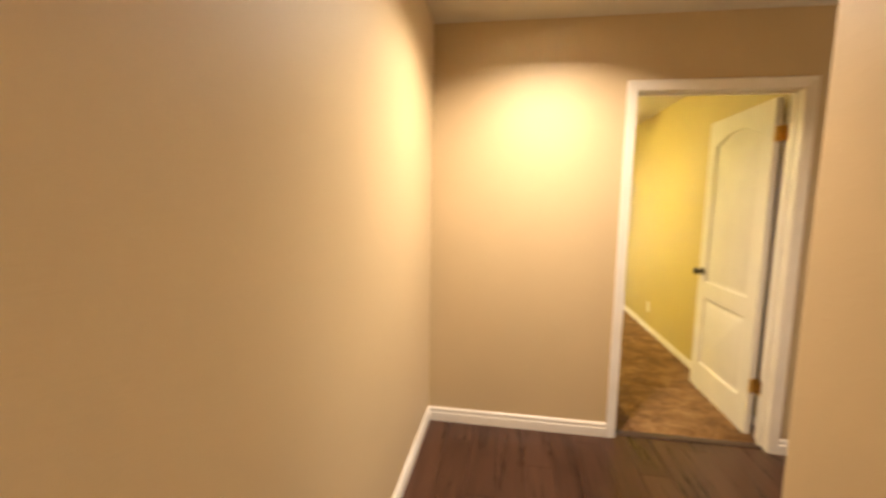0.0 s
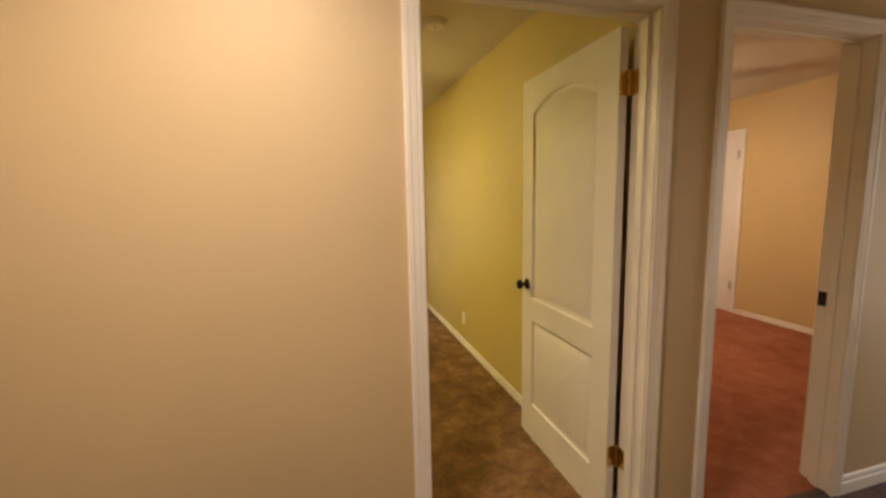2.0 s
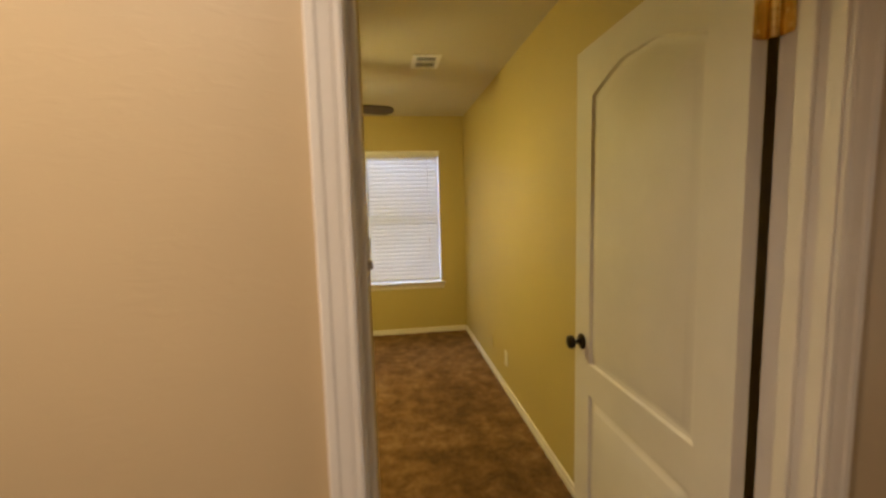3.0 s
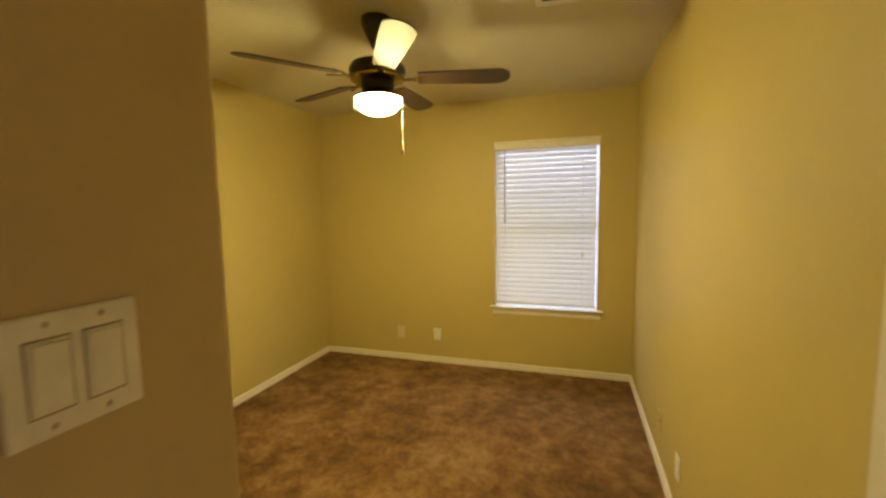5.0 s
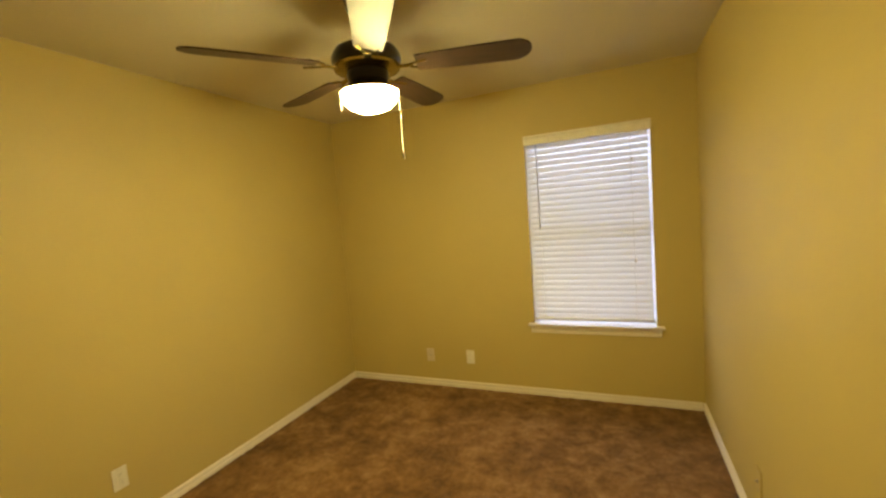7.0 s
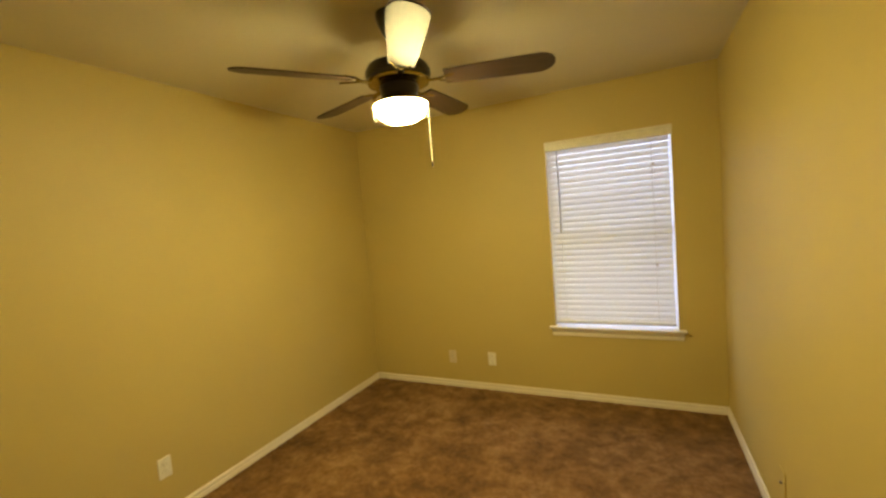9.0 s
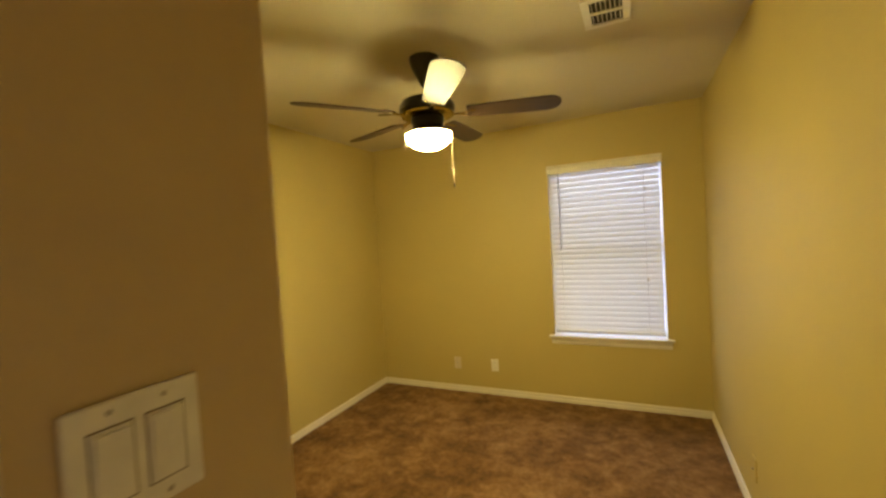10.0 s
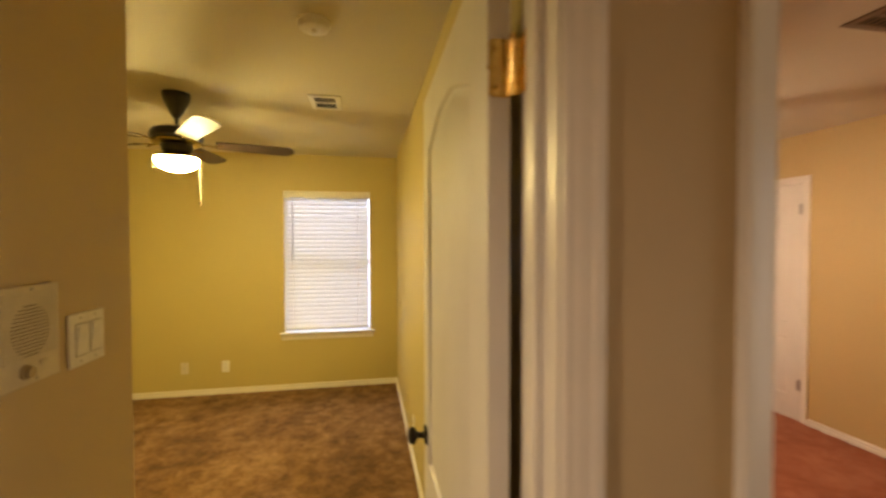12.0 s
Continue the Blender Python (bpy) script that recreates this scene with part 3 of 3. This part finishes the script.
blind = thing("window_blind", pose(0, YB, 0), "closed white two-inch slatted blind in the window", "blind")
BX0, BX1 = WX0 + 0.003, WX1 - 0.015
part("headrail", boxed(BX0, 0.012, 2.012, BX1, 0.066, 2.058, bevel=0.002), VINYL, blind)
part("valance", sweep([[(x, y, z) for y, z in ((-0.004, 1.998), (0.006, 1.998), (0.006, 2.068), (-0.006, 2.068), (-0.008, 2.060), (-0.004, 2.044), (-0.004, 2.012), (-0.007, 2.006))] for x in (WX0 - 0.004, WX1 + 0.004)]), PLATE, blind, "cream white valance")


def slat_mesh(w):
    """One slat: a long thin board, slightly crowned across."""
    bm = bmesh.new()
    n, half, t = 6, 0.025, 0.0013
    top = [(half * (2 * i / n - 1), 0.0022 * (1 - (2 * i / n - 1) ** 2) + t) for i in range(n + 1)]
    low = [(a, b - 2 * t) for a, b in reversed(top)]
    return sweep([[(x, a, b) for a, b in top + low] for x in (-w / 2, w / 2)], True, bm)


NS = 31
first = None
for i in range(NS):
    z = 0.672 + i * (1.985 - 0.672) / (NS - 1)
    m = pose((BX0 + BX1) / 2, 0.036, z, SLAT_T + random.uniform(-1.5, 1.5), 0, random.uniform(-0.1, 0.1))
    if first is None:
        first = part("slat", slat_mesh(BX1 - BX0), SLAT, blind, "", True, m)
    else:
        o = new("slat", first.data)
        o.parent, o.matrix_basis = blind, m
part("bottom_rail", boxed(BX0, 0.020, 0.634, BX1, 0.052, 0.660, bevel=0.006), SLAT, blind)
for cx in (BX0 + 0.085, BX1 - 0.11):
    for dy in (0.010, 0.062):
        part("ladder_cord", lathe([(0, 0.64), (0.0012, 0.64), (0.0012, 2.02), (0, 2.02)], 6, None, pose(cx, dy, 0)), PLATE, blind)
part("tilt_wand", lathe([(0, 1.36), (0.0055, 1.365), (0.0045, 1.40), (0.0042, 1.99), (0, 1.995)], 10, None, pose(BX0 + 0.085, 0.000, 0)), WAND, blind, "grey clear plastic tilt wand", True)
part("lift_cord", lathe([(0, 1.62), (0.0014, 1.62), (0.0014, 2.0), (0, 2.0)], 6, None, pose(BX1 - 0.115, 0.002, 0)), PLATE, blind)
for zz in (1.80, 1.08):
    part("cord_tassel", lathe([(0, 0.0), (0.007, 0.002), (0.008, 0.012), (0.003, 0.026), (0, 0.028)], 12, None, pose(BX1 - 0.105, 0.000, zz)), IVORY, blind, "", True)


# ---------------------------------------------------------------- ceiling fans
def fan(m, label, blade0, bowl, wood):
    f = thing("ceiling_fan", m, label, "ceiling fan")
    # heights are below the ceiling
    part("canopy", lathe([(0, 0), (0.075, 0), (0.076, -0.018), (0.068, -0.05), (0.040, -0.105), (0.020, -0.145), (0.016, -0.15), (0, -0.15)]), BLACK, f, "black cone-shaped canopy", True)
    part("downrod", lathe([(0, -0.14), (0.013, -0.14), (0.013, -0.215), (0, -0.215)], 18), BLACK, f, "", True)
    part("motor_housing", lathe([(0, -0.195), (0.035, -0.198), (0.085, -0.205), (0.128, -0.222), (0.142, -0.245), (0.142, -0.268), (0.130, -0.282), (0, -0.282)], 40), BLACK, f, "black domed motor housing", True)
    part("flywheel_band", lathe([(0, -0.281), (0.132, -0.281), (0.138, -0.287), (0.134, -0.297), (0.105, -0.306), (0, -0.306)], 40), ANTIQUE, f, "antique brass band", True)
    part("switch_housing", lathe([(0, -0.305), (0.082, -0.305), (0.086, -0.315), (0.080, -0.345), (0.062, -0.362), (0, -0.362)], 32), BLACK, f, "", True)
    part("fitter", lathe([(0, -0.360), (0.070, -0.360), (0.106, -0.372), (0.116, -0.378), (0.118, -0.389), (0.1150, -0.3862), (0, -0.386)], 40), ANTIQUE, f, "antique brass light fitter", True)
    part("glass_bowl", lathe([(0, -0.3865), (0.1135, -0.3865), (0.1145, -0.392), (0.1135, -0.404), (0.106, -0.424), (0.087, -0.443), (0.058, -0.457), (0.025, -0.464), (0, -0.465)], 40), bowl, f, "glowing frosted glass bowl", True)
    for i in range(5):
        a = blade0 + 72 * i
        turn = pose(0, 0, 0, 0, 0, a)
        bm = bmesh.new()
        box(bm, 0.10, -0.014, -0.300, 0.19, 0.014, -0.293, bevel=0.003)
        for sy in (-1, 1):
            sweep([[(x, y + sy * 0.006, z) for y, z in ((sy * (0.010 + (x - 0.18) * 0.42), -0.300), (sy * (0.010 + (x - 0.18) * 0.42) + 0.010, -0.300), (sy * (0.010 + (x - 0.18) * 0.42) + 0.010, -0.294), (sy * (0.010 + (x - 0.18) * 0.42), -0.294))] for x in (0.18, 0.215, 0.25)], True, bm)
        iron = part("blade_iron", bm, ANTIQUE, f, "antique brass blade bracket", False, turn)
        outline = [(0.205, -0.052), (0.30, -0.058), (0.50, -0.066), (0.60, -0.067)]
        outline += [(0.60 + 0.067 * math.sin(t), -0.067 * math.cos(t)) for t in [math.pi * q / 12 for q in range(1, 12)]]
        outline += [(0.60, 0.067), (0.50, 0.066), (0.30, 0.058), (0.205, 0.052)]
        bm = bmesh.new()
        lo = [bm.verts.new((x, y, 0)) for x, y in outline]
        bm.faces.new(lo)
        r = bmesh.ops.extrude_face_region(bm, geom=bm.faces[:])
        for v in r["geom"]:
            if isinstance(v, bmesh.types.BMVert):
                v.co.z += 0.006
        part("blade", bm, wood, f, "dark walnut blade" if wood is BLADE_M else "wooden blade tinted by the red carpet glow", False, turn @ pose(0, 0, -0.292, -12, 0, 0))
    for ang, rr, z1, fob in ((28, 0.119, -0.635, True), (208, 0.119, -0.455, False)):
        cx, cy = rr * math.cos(radians(ang)), rr * math.sin(radians(ang))
        bm = bmesh.new()
        z = -0.372
        while z > z1:
            lathe([(0, z), (0.0019, z - 0.0019), (0, z - 0.0038)], 6, bm, pose(cx, cy, 0))
            z -= 0.0042
        ch = part("pull_chain", bm, PLATE, f, "thin beaded pull chain", True)
        if fob:
            part("fob", lathe([(0, z1), (0.004, z1 - 0.004), (0.005, z1 - 0.018), (0.002, z1 - 0.030), (0, z1 - 0.031)], 12, None, pose(cx, cy, 0)), BRONZE, ch, "", True)
    return f


fan(pose(-0.070, 4.465, CH), "black and brass five-blade ceiling fan with a lit bowl", -56, BOWL, BLADE_M)
fan(pose(*RFAN, CH), "five-blade ceiling fan with a lit bowl in the red bedroom", 32, BOWL_RED, BLADE_ROSY)


# ---------------------------------------------------------------- fittings
def vent(m, w, d, label, metal=None):
    """Ceiling register: a stamped frame, two rows of angled louvres and a dark sheet for the shaded duct behind."""
    v = thing("ceiling_vent", m, label, "vent")
    VM = metal or VENT_M
    fr = bmesh.new()
    e = 0.032
    for a in ((-w / 2, -d / 2, w / 2, -d / 2 + e), (-w / 2, d / 2 - e, w / 2, d / 2), (-w / 2, -d / 2 + e, -w / 2 + e, d / 2 - e), (w / 2 - e, -d / 2 + e, w / 2, d / 2 - e)):
        box(fr, a[0], a[1], -0.008, a[2], a[3], 0.0, bevel=0.002)
    part("frame", fr, VM, v)
    part("duct", boxed(-w / 2 + e, -d / 2 + e, -0.0012, w / 2 - e, d / 2 - e, 0.0), DARK, v, "dark sheet standing in for the shaded duct")
    part("cross_bar", boxed(-w / 2 + e, -0.008, -0.007, w / 2 - e, 0.008, -0.002), VM, v)
    k = 7
    for i in range(k):
        x = -w / 2 + e + (w - 2 * e) * (i + 0.5) / k
        for y0, y1 in ((-d / 2 + e, -0.008), (0.008, d / 2 - e)):
            part("louvre", boxed(-0.0028, y0, -0.0006, 0.0028, y1, 0.0006), VM, v, "", False, pose(x, 0, -0.0045, 0, 60, 0))
    return v


vent(pose(0.795, 4.465, CH), 0.19, 0.265, "white steel ceiling register with dark louvres")
vent(pose(3.117, 3.02, CH), 0.30, 0.20, "brown-grey ceiling grille in the red bedroom", VENT_TAN)

det = thing("smoke_detector", pose(0.842, 3.475, CH), "round white smoke detector on the bedroom ceiling", "smoke detector")
part("base", lathe([(0, 0), (0.068, 0), (0.068, -0.010), (0, -0.010)], 36), PLATE, det, "", True)
part("cover", lathe([(0, -0.010), (0.062, -0.010), (0.062, -0.016), (0.056, -0.030), (0.040, -0.036), (0.018, -0.036), (0.015, -0.032), (0, -0.032)], 36), PLATE, det, "", True)
part("test_button", lathe([(0, -0.032), (0.010, -0.032), (0.009, -0.037), (0, -0.037)], 16, None, pose(0.0, 0.0, 0)), IVORY, det, "", True)


# wall plates: local x along the wall, z up, proud to -y
def outlet(m, label, material=None, kind_of="duplex"):
    pm = material or PLATE
    o = thing("wall_outlet" if kind_of == "duplex" else "cable_plate", m, label, "outlet" if kind_of == "duplex" else "wall plate", "wall plates of the bedroom")
    part("cover_plate", boxed(-0.035, -0.006, -0.057, 0.035, 0, 0.057, bevel=0.003), pm, o)
    if kind_of == "duplex":
        for z in (-0.020, 0.020):
            face = part("receptacle", lathe([(0, -0.0005), (0.0165, -0.0005), (0.016, 0.002), (0, 0.002)], 24, None, pose(0, -0.006, z, 90, 0, 0)), pm, o, "", True)
            for x, h in ((-0.006, 0.0045), (0.006, 0.0035)):
                part("slot", boxed(x - 0.001, -0.0084, z - h + 0.002, x + 0.001, -0.0078, z + h + 0.002), DARK, face)
        part("screw", lathe([(0, 0), (0.003, 0), (0.002, 0.0014), (0, 0.0014)], 10, None, pose(0, -0.006, 0, 90, 0, 0)), SCREW, o, "", True)
    else:
        part("jack", lathe([(0, 0), (0.0075, 0), (0.0075, 0.003), (0.0045, 0.003), (0.0045, 0.010), (0, 0.010)], 14, None, pose(0, -0.006, 0, 90, 0, 0)), SCREW, o, "threaded cable jack", True)
        for z in (-0.042, 0.042):
            part("screw", lathe([(0, 0), (0.003, 0), (0.002, 0.0014), (0, 0.0014)], 10, None, pose(0, -0.006, z, 90, 0, 0)), SCREW, o, "", True)
    return o


outlet(pose(-0.725, YB, 0.30), "blank-looking cable plate in the wall colour", IVORY, "cable")
outlet(pose(-0.351, YB, 0.303), "white duplex outlet low on the window wall")
outlet(pose(XL, 4.121, 0.315, 0, 0, 90), "white duplex outlet low on the side wall")
outlet(pose(XR, 4.968, 0.297, 0, 0, -90), "small cable plate low on the bedroom wall", PLATE_TAN, "cable")
outlet(pose(XR, 4.546, 0.288, 0, 0, -90), "white duplex outlet low on the bedroom wall")

sw = thing("light_switch", pose(PX, 2.765, 1.348, 0, 0, 90), "white double rocker switch plate on the closet wall", "light switch")
part("cover_plate", boxed(-0.058, -0.0065, -0.0575, 0.058, 0, 0.0575, bevel=0.003), PLATE, sw)
for x in (-0.023, 0.023):
    # dark plate drawn as the shaded gap round the rocker
    part("rocker_gap", boxed(x - 0.0182, -0.0069, -0.0352, x + 0.0182, -0.0060, 0.0352), SLOT, sw)
    part("rocker_frame", boxed(x - 0.0168, -0.0078, -0.0336, x + 0.0168, -0.006, 0.0336, bevel=0.0007), PLATE, sw)
    part("rocker", boxed(x - 0.0145, -0.0015, -0.031, x + 0.0145, 0.0015, 0.031, bevel=0.001), PLATE, sw, "", False, pose(0, -0.0090, 0, 4.5, 0, 0))
    for z in (-0.047, 0.047):
        part("screw", lathe([(0, 0), (0.0032, 0), (0.002, 0.0015), (0, 0.0015)], 10, None, pose(x, -0.0063, z, 90, 0, 0)), SCREW, sw, "", True)

ic = thing("intercom", pose(PX, 2.601, 1.389, 0, 0, 90), "ivory wall intercom station with a slotted speaker", "intercom")
part("cover_plate", boxed(-0.071, -0.011, -0.09, 0.071, 0, 0.09, bevel=0.003), IVORY, ic)
for i in range(19):
    z = 0.076 - i * 0.0064
    part("rib", boxed(-0.062, -0.0135, z - 0.0019, 0.062, -0.0105, z + 0.0019, bevel=0.0006), IVORY, ic)
    half = 0.048 ** 2 - (z - 0.012) ** 2
    if half > 0 and i < 18:
        # thin dark bar drawn as the shade in a slot
        part("speaker_slot", boxed(-half ** 0.5 * 0.92, -0.0116, z - 0.0042, half ** 0.5 * 0.92, -0.0108, z - 0.0022), SLOT, ic)
part("volume_knob", lathe([(0, 0), (0.0135, 0), (0.0135, 0.003), (0.011, 0.004), (0.010, 0.012), (0, 0.013)], 24, None, pose(-0.014, -0.011, -0.064, 90, 0, 0)), KNOB_TAN, ic, "round tan volume knob", True)
part("button", boxed(0.018, -0.016, -0.058, 0.034, -0.011, -0.051, bevel=0.001), IVORY, ic)
for x, z in ((0.004, 0.083), (0.012, -0.082)):
    part("screw", lathe([(0, 0), (0.0035, 0), (0.002, 0.0018), (0, 0.0018)], 10, None, pose(x, -0.011, z, 90, 0, 0)), SCREW, ic, "", True)

# ---------------------------------------------------------------- outside
slab("ground", [(-400, -400, -0.6, 400, 400, -0.25)], LAWN, "dry lawn round the house", "ground")
slab("roof_deck", [(XL - 0.3, HBACK - 0.3, CH + 0.13, RX + 0.3, RY + 0.3, CH + 0.2)], ROOFING, "plain roof deck over the house", "roof")

# ---------------------------------------------------------------- hall planks
floor = thing("floor_hall", pose(0, 0, 0), "dark brown laminate plank floor of the hall", "floor", "", "structure")
PW, PL = 0.15, 1.22


def plank_mesh(w, ln):
    bm = boxed(0.0006, 0.0006, -0.012, w - 0.0006, ln - 0.0006, 0.0, bevel=0.0007, seg=1)
    return mesh_of("plank", bm, PLANK)


cache = {}
rows = int((HEND - HX) / PW) + 1
for i in range(rows):
    x = HX + i * PW
    w = min(PW, HEND - x)
    if w < 0.02:
        continue
    near = x + w * 0.5 < HX2 + 0.02
    ya, yb = (HBACK if near else HY - 0.01), Y0 + 0.024
    y = ya - (i * 0.47 % PL)
    while y < yb:
        y0, y1 = max(y, ya), min(y + PL, yb)
        if y1 - y0 > 0.03:
            key = (round(w, 3), round(y1 - y0, 3))
            if key not in cache:
                cache[key] = plank_mesh(*key)
            o = new("plank", cache[key])
            o.parent, o.matrix_basis = floor, pose(x, y0, 0)
        y += PL
